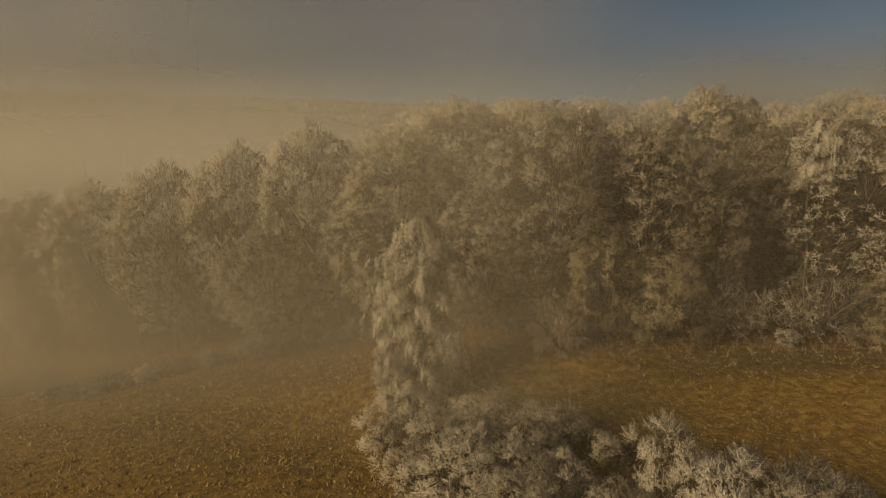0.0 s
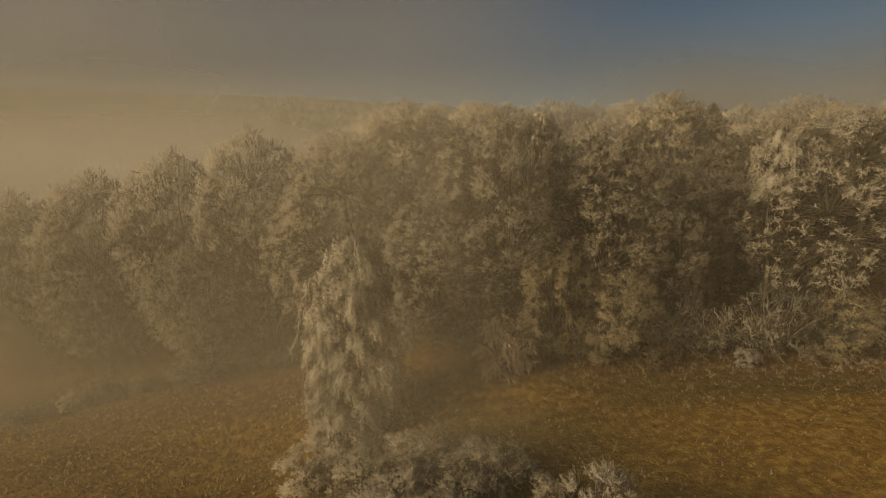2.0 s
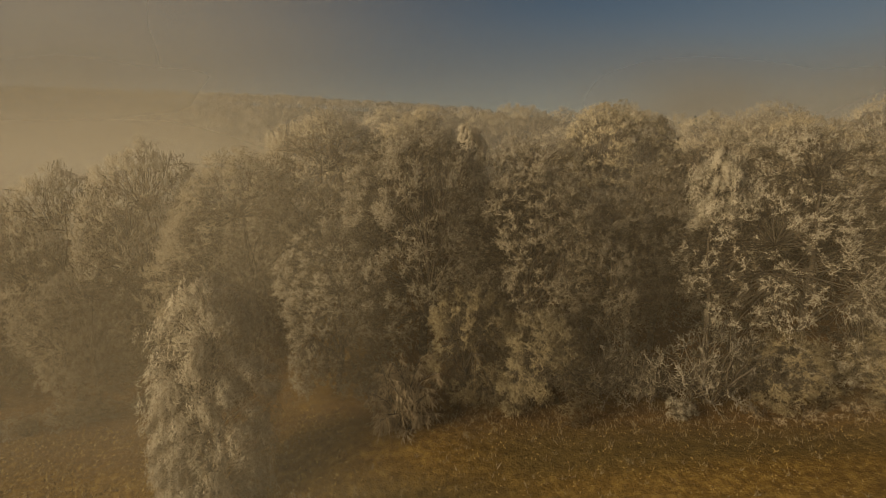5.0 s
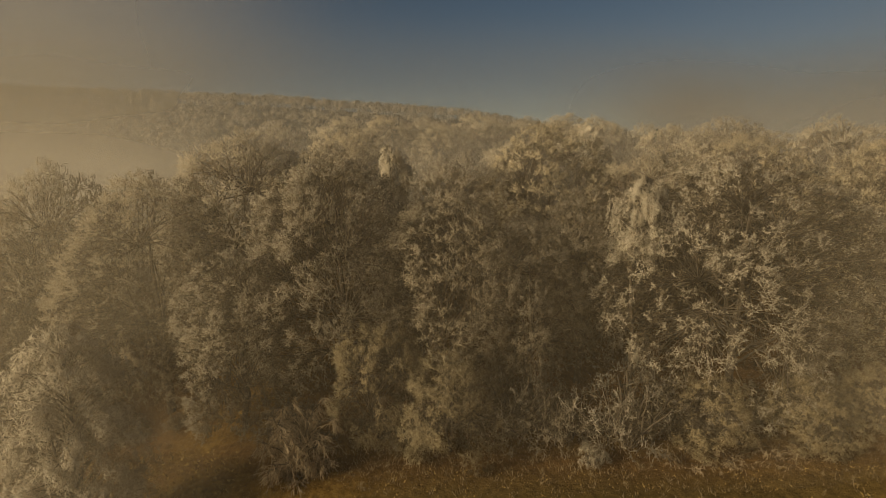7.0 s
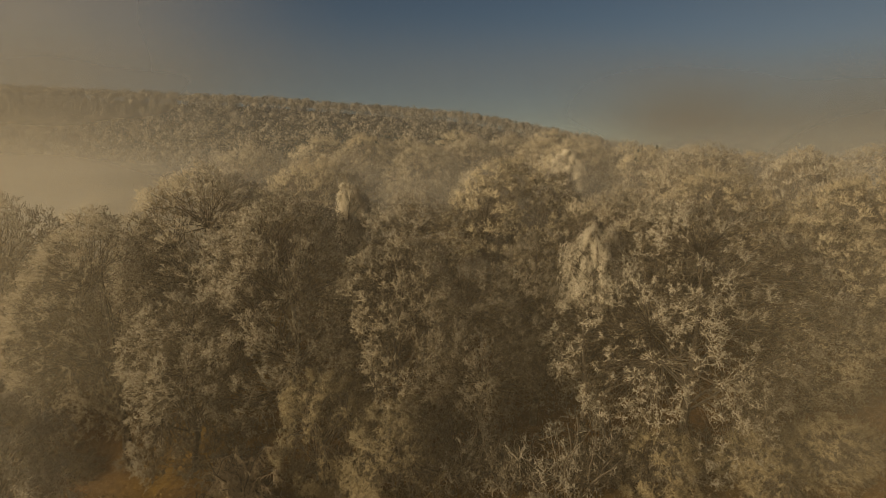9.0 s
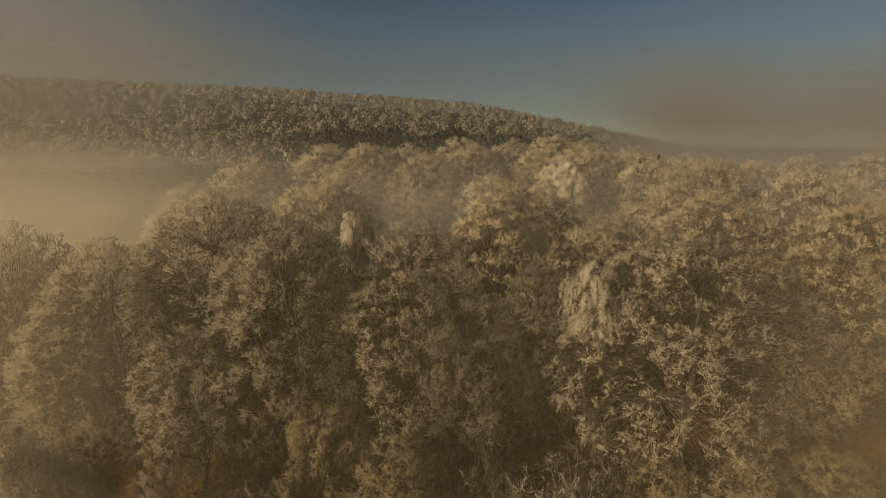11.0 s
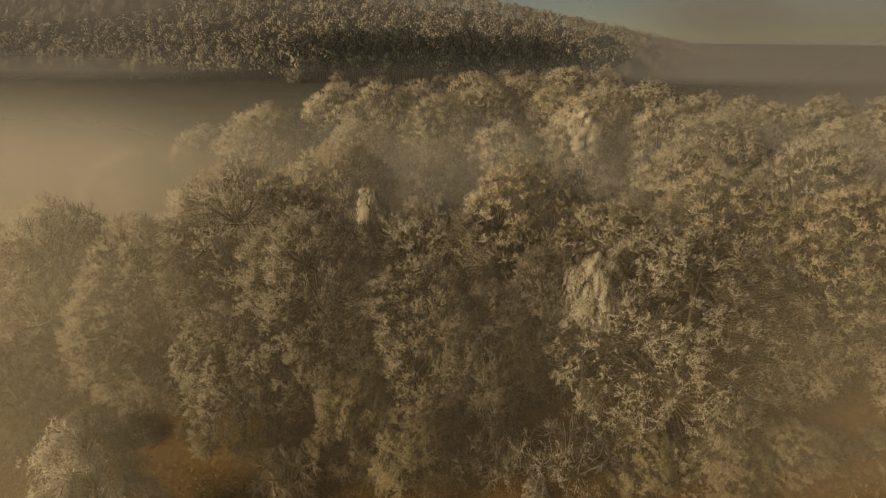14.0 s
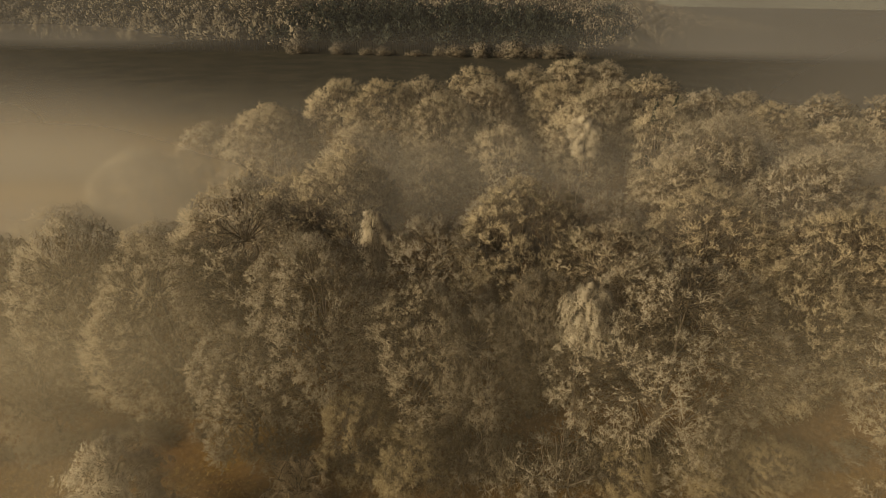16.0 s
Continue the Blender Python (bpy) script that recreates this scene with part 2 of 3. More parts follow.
def path_points(r, p, q, n, wobble, sag=0.0):
    """A bent line from p to q as n + 1 points."""
    s = np.linspace(0, 1, n + 1)[:, None]
    pts = p + (q - p) * s
    off = np.cumsum(r.normal(0, 1, (n + 1, 3)), 0) * wobble * np.linalg.norm(q - p) / n
    off = off - off[0] - s * (off[-1] - off[0]) * 0.6
    pts = pts + off
    pts[:, 2] += (sag * np.sin(s[:, 0] * math.pi) * np.linalg.norm(q - p))
    return pts


def plant(name, seed, H, R, low, limbs, kids, twigs, spike, length, width, frost, trunk_mat=BARK, droop=0.0, trunk_r=None, top=1.0, stems=1, spread=1.0, along=1.3, blunt=0.0, fork=0.75, inner=0.32, reach=(0.16, 0.34), rough=(0.72, 1.06), lobe=0.0, kid_wood=True):
    """A tree at the origin: a tapered trunk, limbs that reach to the outline of the crown, and a crown of rimed twigs.
    low: where the crown begins, as a share of H; kids, twigs: branches on a limb and twigs on a branch; spike: points on a twig."""
    r = np.random.default_rng(seed)
    trunk_r = trunk_r or 0.018 * H + 0.05
    stem_parts, B = [], []
    cz, hz = H * (low + 1) / 2, H * (1 - low) / 2
    for s in range(stems):
        lean = r.normal(0, 0.05 if stems == 1 else 0.16, 2) * H
        foot = np.array([*(r.normal(0, 0.0 if stems == 1 else 0.25, 2)), -0.4])
        tp = path_points(r, foot, np.array([lean[0], lean[1], H * (0.93 - 0.12 * s)]), 9, 0.12)
        tr = np.linspace(trunk_r, 0.025, 10) / (1 + 0.3 * s)
        L = []
        count = limbs // stems
        for i in range(count):
            u = (i + 0.5) / count
            zc = 1 - 2 * u * 0.97
            az = i * 2.39996 + r.normal(0, 0.35) + s
            rad = math.sqrt(max(0.0, 1 - zc * zc)) ** (0.8 * top)
            k = r.uniform(*rough) * (1 + lobe * (math.sin(2 * az + 5 * zc + seed) * math.sin(3 * az - 4 * zc + 2 * seed)))
            end = np.array([math.cos(az) * rad * R * k, math.sin(az) * rad * R * k, cz + zc * hz * (0.9 + 0.1 * k)])
            end[:2] += lean * (end[2] / H)
            f = np.clip((end[2] / H) * r.uniform(0.5, 0.85) - 0.03, 0.08, 0.9)
            start = np.array([np.interp(f, np.linspace(0, 1, 10), tp[:, c]) for c in range(3)])
            lp = path_points(r, start, end, 4, 0.16, 0.10)
            ln = np.linalg.norm(end - start)
            lr = np.linspace(min(0.03 + 0.012 * ln, trunk_r * 0.55), 0.02, 5)
            L.append((lp[:-1], lp[1:], lr[:-1], lr[1:]))
            for j in range(kids):
                g = inner + (1 - inner) * (j + r.uniform(0.2, 1)) / kids
                st = np.array([np.interp(g, np.linspace(0, 1, 5), lp[:, c]) for c in range(3)])
                out = 0.7 * (end - start) / (ln + 1e-9) + r.normal(0, 0.75, 3) + np.array([0, 0, 0.15 - droop])
                out /= np.linalg.norm(out)
                q = st + out * R * r.uniform(*reach) * spread
                bp = path_points(r, st, q, 2, 0.2)
                br = np.linspace(0.03, 0.014, 3)
                if kid_wood:
                    L.append((bp[:-1], bp[1:], br[:-1], br[1:]))
                for h in range(twigs):
                    w = 0.35 + 0.65 * (h + r.uniform(0.1, 1)) / twigs
                    a = np.array([np.interp(w, np.linspace(0, 1, 3), bp[:, c]) for c in range(3)])
                    td = 0.7 * out + r.normal(0, 0.8, 3) + np.array([0, 0, 0.1 - 1.6 * droop])
                    td /= np.linalg.norm(td)
                    B.append((a, a + td * along * r.uniform(0.5, 1.1)))
        stem_parts.append(mesh_of("trunk", trunk_mat, tubes(tp[:-1], tp[1:], tr[:-1], tr[1:], 8), tubes(*(np.concatenate(c) for c in zip(*L)), 3)))
    b0, b1 = np.array([b[0] for b in B]), np.array([b[1] for b in B])
    n = len(B)
    s = r.uniform(0.1, 1.05, (n, spike, 1))
    pos = (b0[:, None] + (b1 - b0)[:, None] * s).reshape(-1, 3)
    d = np.repeat((b1 - b0) / (np.linalg.norm(b1 - b0, axis=1, keepdims=True)), spike, 0) + r.normal(0, fork, (n * spike, 3))
    d[:, 2] -= droop * 1.6
    ln = length * r.uniform(0.5, 1.25, n * spike)
    wd = width * r.uniform(0.6, 1.3, n * spike)
    thing = new(name)
    crown = mesh_of("crown", frost, tubes(b0, b1, np.full(n, width * 0.6), np.full(n, width * 0.3), 3), spikes(pos, d, ln, wd, blunt))
    for part_name, me in [("trunk" if stems == 1 else "stem", me) for me in stem_parts] + [("crown", crown)]:
        new(part_name, me).parent = thing
    return thing


def unit(v):
    return v / (np.linalg.norm(v, axis=-1, keepdims=True) + 1e-9)


def clubs(p, d, length, width):
    """Rimed tips: slim at the foot, thick and blunt at the end."""
    d = unit(d)
    ref = np.where(np.abs(d[:, 2:3]) > 0.9, [[1.0, 0, 0]], [[0, 0, 1.0]])
    u = unit(np.cross(d, ref))
    v = np.cross(d, u)
    a = np.arange(3) * 2 * math.pi / 3
    ring = u[:, None] * np.cos(a)[None, :, None] + v[:, None] * np.sin(a)[None, :, None]
    tip = p + d * length[:, None]
    verts = np.concatenate([tip[:, None] + ring * width[:, None, None], p[:, None]], 1).reshape(-1, 3)
    k = np.arange(len(p))[:, None] * 4
    f = np.array([[1, 0, 3], [2, 1, 3], [0, 2, 3], [0, 1, 2]])
    return verts, (k[:, :, None] + f[None]).reshape(-1, 3)


def rounded(n, piece, amount=0.7):
    """Normals for the corners of twigs that follow n, still a little rounded over each twig."""
    v = piece[0].reshape(-1, 4, 3)
    ring = unit(v - v[:, :3].mean(1, keepdims=True))
    ring[:, 3] = 0
    return unit(n[:, None] + amount * ring).reshape(-1, 3)


def apart_on(points, count, gap):
    """Picks places in turn that keep a distance from those picked before."""
    got = np.empty((0, 3))
    index = []
    for i, p in enumerate(points):
        if len(got) == 0 or np.min(np.sum((got - p) ** 2, 1)) > gap * gap:
            got = np.vstack([got, p])
            index.append(i)
            if len(index) == count:
                break
    return np.array(index)


def tree(name, seed, H, R, low, lobe_r, stems_per, twigs, tips, width, frost, up=0.4, skirt=0.45, bulge=0.18, gaps=0.12, fill=40, thick=0.035, mass=None, bark_mat=BARK, stems=1, lobe_weight=0.46, ruffle=0.24, belly=0.46, deep=0.16, flat=0.85):
    """A tree at the origin: a trunk, limbs, and a crown of many rounded heads of rimed twigs with gaps between them.
    low: where the crown begins, as a share of H; lobe_r: the radius of a head; stems_per, twigs, tips: stems in a head, twigs on a stem, tips on a twig."""
    r = np.random.default_rng(seed)
    base_z, span = H * low, H * (1 - low)
    ph = r.uniform(0, 2 * math.pi, 6)

    def shell(h, az):
        upper = np.sqrt(np.clip(1 - ((h - belly) / (1 - belly)) ** 2, 0, 1))
        lower = 1 - skirt * np.clip((belly - h) / belly, 0, 1) ** 1.6
        wave = 1 + bulge * (np.sin(2 * az + 3 * h + ph[0]) + np.sin(3 * az - 5 * h + ph[1]) + 0.7 * np.sin(5 * az + 7 * h + ph[2])) / 1.8
        return R * np.where(h > belly, upper, lower) * wave

    # heads of the crown
    n = 6000
    h = 1 - r.uniform(0, 1, n) ** 1.15
    az = r.uniform(0, 2 * math.pi, n)
    rad = np.maximum(shell(h, az) - lobe_r * 0.55 - R * deep * r.uniform(0, 1, n) ** 2, 0) * np.where(h > 0.93, r.uniform(0, 1, n), 1)
    spots = np.stack([rad * np.cos(az), rad * np.sin(az), base_z + h * (span - lobe_r * 0.7) + 0.5 * lobe_r * (1 - h)], -1)
    pick = apart_on(spots, 640, lobe_r * 1.25)
    pick = pick[r.uniform(0, 1, len(pick)) > gaps]
    mid = spots[pick]
    ls = lobe_r * r.uniform(0.65, 1.40, len(mid))
    m = len(mid)
    heart = np.array([0, 0, base_z + span * 0.42])
    out = unit((mid - heart) / [R, R, span * 0.55])
    grow = unit(out + [0, 0, up])

    # trunk, limbs, and a branch to each head
    lean = r.normal(0, 0.03, 2) * H
    ways = unit(r.normal(0, 1, (9 + 2 * stems, 3)) * [1, 1, 0.6])
    ends = heart + ways * [R * 0.5, R * 0.5, span * 0.34]
    woods = []
    for s in range(stems):
        foot = np.array([*(r.normal(0, 0.0 if stems == 1 else 0.05 * R, 2)), -0.4])
        tip = np.array([*lean, H * 0.84]) if stems == 1 else np.array([*(ways[s, :2] * R * 0.45), H * 0.8])
        tp = path_points(r, foot, tip, 8, 0.10)
        tr = np.linspace((0.016 * H + 0.05) / stems ** 0.5, 0.03, 9)
        L = []
        for e in range(s, len(ends), stems):
            f = np.clip(ends[e][2] / H * 0.62, 0.08, 0.8)
            start = np.array([np.interp(f, np.linspace(0, 1, 9), tp[:, c]) for c in range(3)])
            lp = path_points(r, start, ends[e], 3, 0.22, 0.06)
            lr = np.linspace(0.0050 * H + 0.015, 0.045, 4)
            L.append((lp[:-1], lp[1:], lr[:-1], lr[1:]))
        for i in range(s, m, stems):
            e = ends[s::stems][np.argmin(np.sum((ends[s::stems] - mid[i]) ** 2, 1))]
            lp = path_points(r, e, mid[i] + grow[i] * ls[i] * 0.2, 3, 0.28, 0.05)
            lr = np.linspace(0.045, 0.014, 4)
            L.append((lp[:-1], lp[1:], lr[:-1], lr[1:]))
        woods.append(mesh_of("trunk", bark_mat, tubes(tp[:-1], tp[1:], tr[:-1], tr[1:], 8), tubes(*(np.concatenate(c) for c in zip(*L)), 4)))

    def facing(p, which):
        return unit(lobe_weight * unit(p - mid[which] + 0.35 * ls[which][:, None] * grow[which]) + (1 - lobe_weight) * unit((p - heart) / [R, R, span * 0.6] + [0, 0, 0.15]) + r.normal(0, ruffle, p.shape))

    # each head: stems that fan out from its heart, forked twigs, blunt rimed tips
    per = np.maximum(3, np.round(stems_per * (ls / lobe_r) ** 2)).astype(int)
    wa = np.repeat(np.arange(m), per)
    k = len(wa)
    sd = unit(grow[wa] * 0.75 + unit(r.normal(0, 1, (k, 3))) * [1, 1, flat])
    sl = ls[wa] * r.uniform(0.50, 0.88, k)
    sp = mid[wa] + sd * (ls[wa] * r.uniform(0.02, 0.20, k))[:, None]
    parts = [spikes(sp, sd, sl, width * r.uniform(0.5, 0.8, k))]
    norms = [rounded(facing(sp + sd * sl[:, None] * 0.6, wa), parts[-1])]
    wb = np.repeat(wa, twigs)
    k = len(wb)
    at = r.uniform(0.45, 1.0, k)
    bp = np.repeat(sp, twigs, 0) + np.repeat(sd * sl[:, None], twigs, 0) * at[:, None]
    bd = unit(np.repeat(sd, twigs, 0) * 0.8 + r.normal(0, 0.62, (k, 3)) + [0, 0, 0.25 * up])
    bl = ls[wb] * r.uniform(0.20, 0.40, k)
    make = clubs if tips == 0 else spikes
    parts.append(make(bp, bd, bl, width * r.uniform(0.75, 1.2, k)))
    norms.append(rounded(facing(bp, wb), parts[-1]))
    if tips:
        wc = np.repeat(wb, tips)
        k = len(wc)
        cp = np.repeat(bp, tips, 0) + np.repeat(bd * bl[:, None], tips, 0) * r.uniform(0.35, 0.85, (k, 1))
        cd = unit(np.repeat(bd, tips, 0) * 0.7 + r.normal(0, 0.65, (k, 3)) + [0, 0, 0.3 * up])
        parts.append(clubs(cp, cd, np.repeat(bl, tips) * r.uniform(0.40, 0.75, k), width * r.uniform(0.8, 1.25, k)))
        norms.append(rounded(facing(cp, wc), parts[-1]))

    # thin bare twigs that fill the crown behind the heads
    k = m * fill
    wf = np.repeat(np.arange(m), fill)
    ip = mid[wf] + unit(r.normal(0, 1, (k, 3))) * (ls[wf] * r.uniform(0.1, 1.1, k))[:, None] - out[wf] * (ls[wf] * r.uniform(0.2, 1.7, k))[:, None]
    fl = spikes(ip, unit(0.5 * grow[wf] + r.normal(0, 0.7, (k, 3))), lobe_r * r.uniform(0.35, 0.85, k), thick * r.uniform(0.6, 1.3, k))
    fn = rounded(facing(ip, wf) * 0.6, fl, 1.0)
    thing = new(name)
    for part_name, me in (*(("trunk" if stems == 1 else "stem", w) for w in woods), ("twig_tangle", mesh_of("twig_tangle", mass or TWIGS, fl, soft=fn)), ("crown", mesh_of("crown", frost, *parts, soft=np.concatenate(norms)))):
        piece = new(part_name, me)
        piece.parent = thing
        if part_name == "twig_tangle":
            tagged(piece, kind="stuff")
    return thing


def weeping(name, seed, H, R, low, plumes, strands, twigs, width, frost, bark_mat, stems=2, hang=(1.3, 2.6), mass=None):
    """A weeping birch: steep limbs whose ends arch over and hang in long feathery plumes."""
    r = np.random.default_rng(seed)
    woods, tops = [], []
    for s in range(stems):
        foot = np.array([*(r.normal(0, 0.25, 2)), -0.3])
        tip = np.array([R * (0.0 if s == 0 else r.choice([-0.42, 0.38])), r.normal(0, 0.1) * R, H * (0.95 if s == 0 else 0.70)])
        tops.append((foot, path_points(r, foot, tip, 8, 0.07), tip))
    k = np.arange(plumes) + 0.5
    h = 1 - (k / plumes) ** 0.85
    az = k * 2.39996 + r.normal(0, 0.4, plumes)
    prof = np.interp(h, [0, 0.2, 0.45, 0.75, 0.9, 1.0], [0.55, 0.9, 1.0, 0.84, 0.58, 0.15])
    rad = R * prof * r.uniform(0.55, 1.0, plumes)
    crest = np.stack([rad * np.cos(az), rad * np.sin(az), H * low + H * (1 - low) * (0.06 + 0.94 * h)], -1)
    L = [[] for s in range(stems)]
    pos, dirs, lens, wid, nrm = [], [], [], [], []
    for i in range(plumes):
        s = i % stems if crest[i, 2] < H * 0.66 else 0
        tp = tops[s][1]
        f = np.clip((crest[i, 2] - R * 0.5) / tops[s][2][2], 0.10, 0.93)
        start = np.array([np.interp(f, np.linspace(0, 1, 9), tp[:, c]) for c in range(3)])
        lp = path_points(r, start, crest[i], 3, 0.12, 0.14)
        lr = np.linspace(0.045, 0.015, 4)
        L[s].append((lp[:-1], lp[1:], lr[:-1], lr[1:]))
        away = unit(np.array([math.cos(az[i]), math.sin(az[i]), 0.0]))
        drop = r.uniform(*hang)
        fat = drop * 0.30
        # strands start along the arch and hang from it
        for j in range(strands):
            u = r.uniform(0.72, 1.0)
            a = start + (crest[i] - start) * u + np.array([0, 0, 0.14 * np.linalg.norm(crest[i] - start) * math.sin(math.pi * u)])
            a = a + r.normal(0, fat, 3) * [1, 1, 0.5]
            ln = drop * r.uniform(0.5, 1.1) * (0.55 + 0.45 * u)
            t = (np.arange(twigs) + r.uniform(0, 1, twigs)) / twigs
            p = a + away * (0.45 * fat * np.sin(t * 2.2))[:, None] + np.stack([0 * t, 0 * t, -ln * t ** 1.15], -1) + r.normal(0, 0.06, (twigs, 3))
            d = np.array([0, 0, -0.75]) + away * 0.25 + r.normal(0, 0.55, (twigs, 3))
            pos.append(p)
            dirs.append(d)
            lens.append(r.uniform(0.16, 0.38, twigs))
            wid.append(width * r.uniform(0.7, 1.3, twigs))
            nrm.append(unit(0.6 * unit(p - (crest[i] - [0, 0, drop * 0.5])) + 0.4 * away + [0, 0, 0.15] + r.normal(0, 0.12, (twigs, 3))))
    pos, dirs, lens, wid, nrm = (np.concatenate(c) for c in (pos, dirs, lens, wid, nrm))
    piece = spikes(pos, dirs, lens, wid)
    thin = slice(None, None, 2)
    back = spikes(pos[thin] * [0.8, 0.8, 1.0], dirs[thin] * [1, 1, -0.6], lens[thin] * 1.6, wid[thin] * 1.5)
    thing = new(name)
    for s in range(stems):
        tp = tops[s][1]
        tr = np.linspace(0.012 * H + 0.02, 0.02, 9)
        new("trunk" if stems == 1 else "stem", mesh_of("stem", bark_mat, tubes(tp[:-1], tp[1:], tr[:-1], tr[1:], 8), tubes(*(np.concatenate(c) for c in zip(*L[s])), 4))).parent = thing
    new("twig_tangle", mesh_of("twig_tangle", mass or PLUMES, back, soft=rounded(nrm[thin], back))).parent = thing
    new("crown", mesh_of("crown", frost, piece, soft=rounded(nrm, piece, 0.4))).parent = thing
    return thing


def stand(model, x, y, size=1.0, turn=0.0, wide=1.0, label="", category="tree", group="", sink=0.1):
    """Puts a copy of a plant on the ground."""
    ob = copy_thing(model, pose(x, y, float(height(x, y)) - sink, 0, 0, turn))
    ob.scale = (size * wide, size * wide, size)
    return tagged(ob, label or model["label"], category, group)


def drop_model(model):
    for o in (*model.children_recursive, model):
        bpy.data.objects.remove(o)


# front row of the wood: x, y, top of the crown, radius, where the crown begins, skirt, rime, label
for i, (x, y, top, R, low, skirt, frost, lobe_r, seed, label) in enumerate((
    (4.2, 52.0, 13.0, 4.1, 0.03, 0.25, FROST, 0.62, 101, "smaller bare oak with hoarfrost down to the grass"),
    (11.3, 54.8, 20.6, 7.4, 0.06, 0.36, FROST, 0.74, 102, "wide bare oak white with hoarfrost"),
    (20.6, 53.0, 17.6, 6.0, 0.08, 0.42, FROST, 0.74, 103, "bare oak with clumped frosted branches"),
    (27.2, 52.0, 15.5, 4.8, 0.14, 0.5, FROST_GREY, 0.74, 104, "dark bare tree thinly frosted"),
    (31.0, 64.0, 23.2, 7.8, 0.10, 0.5, FROST_GOLD, 0.80, 105, "tall bare tree with golden sunlit frost"),
    (31.8, 54.5, 18.0, 4.2, 0.12, 0.5, FROST_GREY, 0.74, 109, "grey bare tree beside a pale birch"),
    (43.2, 51.8, 20.6, 8.8, 0.02, 0.24, FROST, 0.76, 106, "broad old oak with hoarfrost on every twig"),
    (55.5, 54.5, 19.6, 5.8, 0.06, 0.45, FROST_GOLD, 0.76, 107, "round bare tree with golden frosted twigs"),
    (-4.8, 58.5, 19.0, 7.4, 0.10, 0.45, SOFT, 0.85, 108, "wide frosted tree standing in the mist"))):
    base = float(height(x, y)) - 0.1
    ob = tree("broadleaf_tree", seed, top - base, R, low, lobe_r, 8, 4, 2, 0.026, frost, 0.45, skirt, 0.24, 0.20, fill=24, thick=0.04)
    ob.matrix_world = pose(x, y, base, 0, 0, 0)
    tagged(ob, label, "tree", "trees at the edge of the wood")
MIDS = [tagged(tree("broadleaf_tree", 31 + i, 17.0, 6.5, 0.10, 0.85, 8, 4, 1, 0.028, m, up, 0.5, fill=20, thick=0.05, mass=WOOD_TWIGS, deep=0.10, gaps=0.06, belly=0.5, bulge=0.12, lobe_weight=0.25, ruffle=0.12), lab)
        for i, (m, up, lab) in enumerate(((SOFT, 1.1, "frosted bare tree in the wood"), (SOFT_GOLD, 1.3, "golden frosted tree in the wood"), (SOFT_GREY, 1.1, "grey frosted tree in the wood")))]
FARS = [tagged(tree("broadleaf_tree", 51 + i, 17.0, 6.5, 0.10, 1.05, 9, 4, 0, 0.040, m, up, 0.5, fill=14, thick=0.08, mass=WOOD_TWIGS, deep=0.08, gaps=0.05, belly=0.5, bulge=0.12, lobe_weight=0.22, ruffle=0.12), lab)
        for i, (m, up, lab) in enumerate(((SOFT, 1.2, "frosted bare tree deep in the wood"), (SOFT_GOLD, 1.3, "golden frosted tree on the ridge")))]
WEEPING = tagged(weeping("birch_tree", 71, 15.0, 3.9, 0.02, 165, 9, 15, 0.0145, FROST_WHITE, BIRCH_BARK, 2, (0.7, 1.6)), "weeping birch hung with white hoarfrost")
PALE = tagged(weeping("birch_tree", 72, 17.0, 2.1, 0.66, 26, 16, 15, 0.021, FROST_WHITE, BARK, 1, (0.7, 1.4)), "pale weeping birch thick with frost")
SHRUB = tagged(tree("shrub", 81, 4.6, 2.6, 0.04, 0.72, 12, 5, 2, 0.017, FROST_PALE, 0.9, 0.45, 0.25, 0.25, 24, 0.016, stems=5, deep=0.45), "upright shrub white with hoarfrost")
SHRUB_B = tagged(tree("shrub", 82, 4.0, 2.7, 0.02, 0.70, 12, 5, 2, 0.016, FROST_SHRUB, 0.9, 0.30, 0.25, 0.2, 24, 0.016, stems=5, deep=0.45), "bushy grey shrub with frosted tips")
BRUSH = tagged(tree("shrub", 85, 3.0, 2.2, 0.0, 0.62, 9, 4, 1, 0.020, FROST_GREY, 0.5, 0.2, 0.25, 0.2, 20, 0.022, stems=3, deep=0.45), "tangled grey undergrowth at the foot of the wood")
THORN = tagged(tree("small_tree", 84, 8.0, 4.0, 0.05, 0.80, 13, 5, 2, 0.022, FROST_YELLOW, 0.1, 0.25, 0.22, 0.16, 30, 0.03, stems=2, deep=0.3), "low drooping tree with yellowish frosted twigs")
RUST = tagged(plant("shrub", 83, 5.0, 1.6, 0.0, 30, 5, 4, 14, 0.5, 0.018, RUSSET, droop=0.7, trunk_r=0.05, stems=3, along=0.8), "russet drooping bush at the wood's edge")
BRAMBLE = tagged(plant("bramble", 86, 1.6, 1.8, 0.0, 14, 4, 2, 7, 0.30, 0.014, RUSSET, droop=0.4, trunk_r=0.02, stems=4, along=0.5, kid_wood=False), "low russet bramble at the wood's edge")

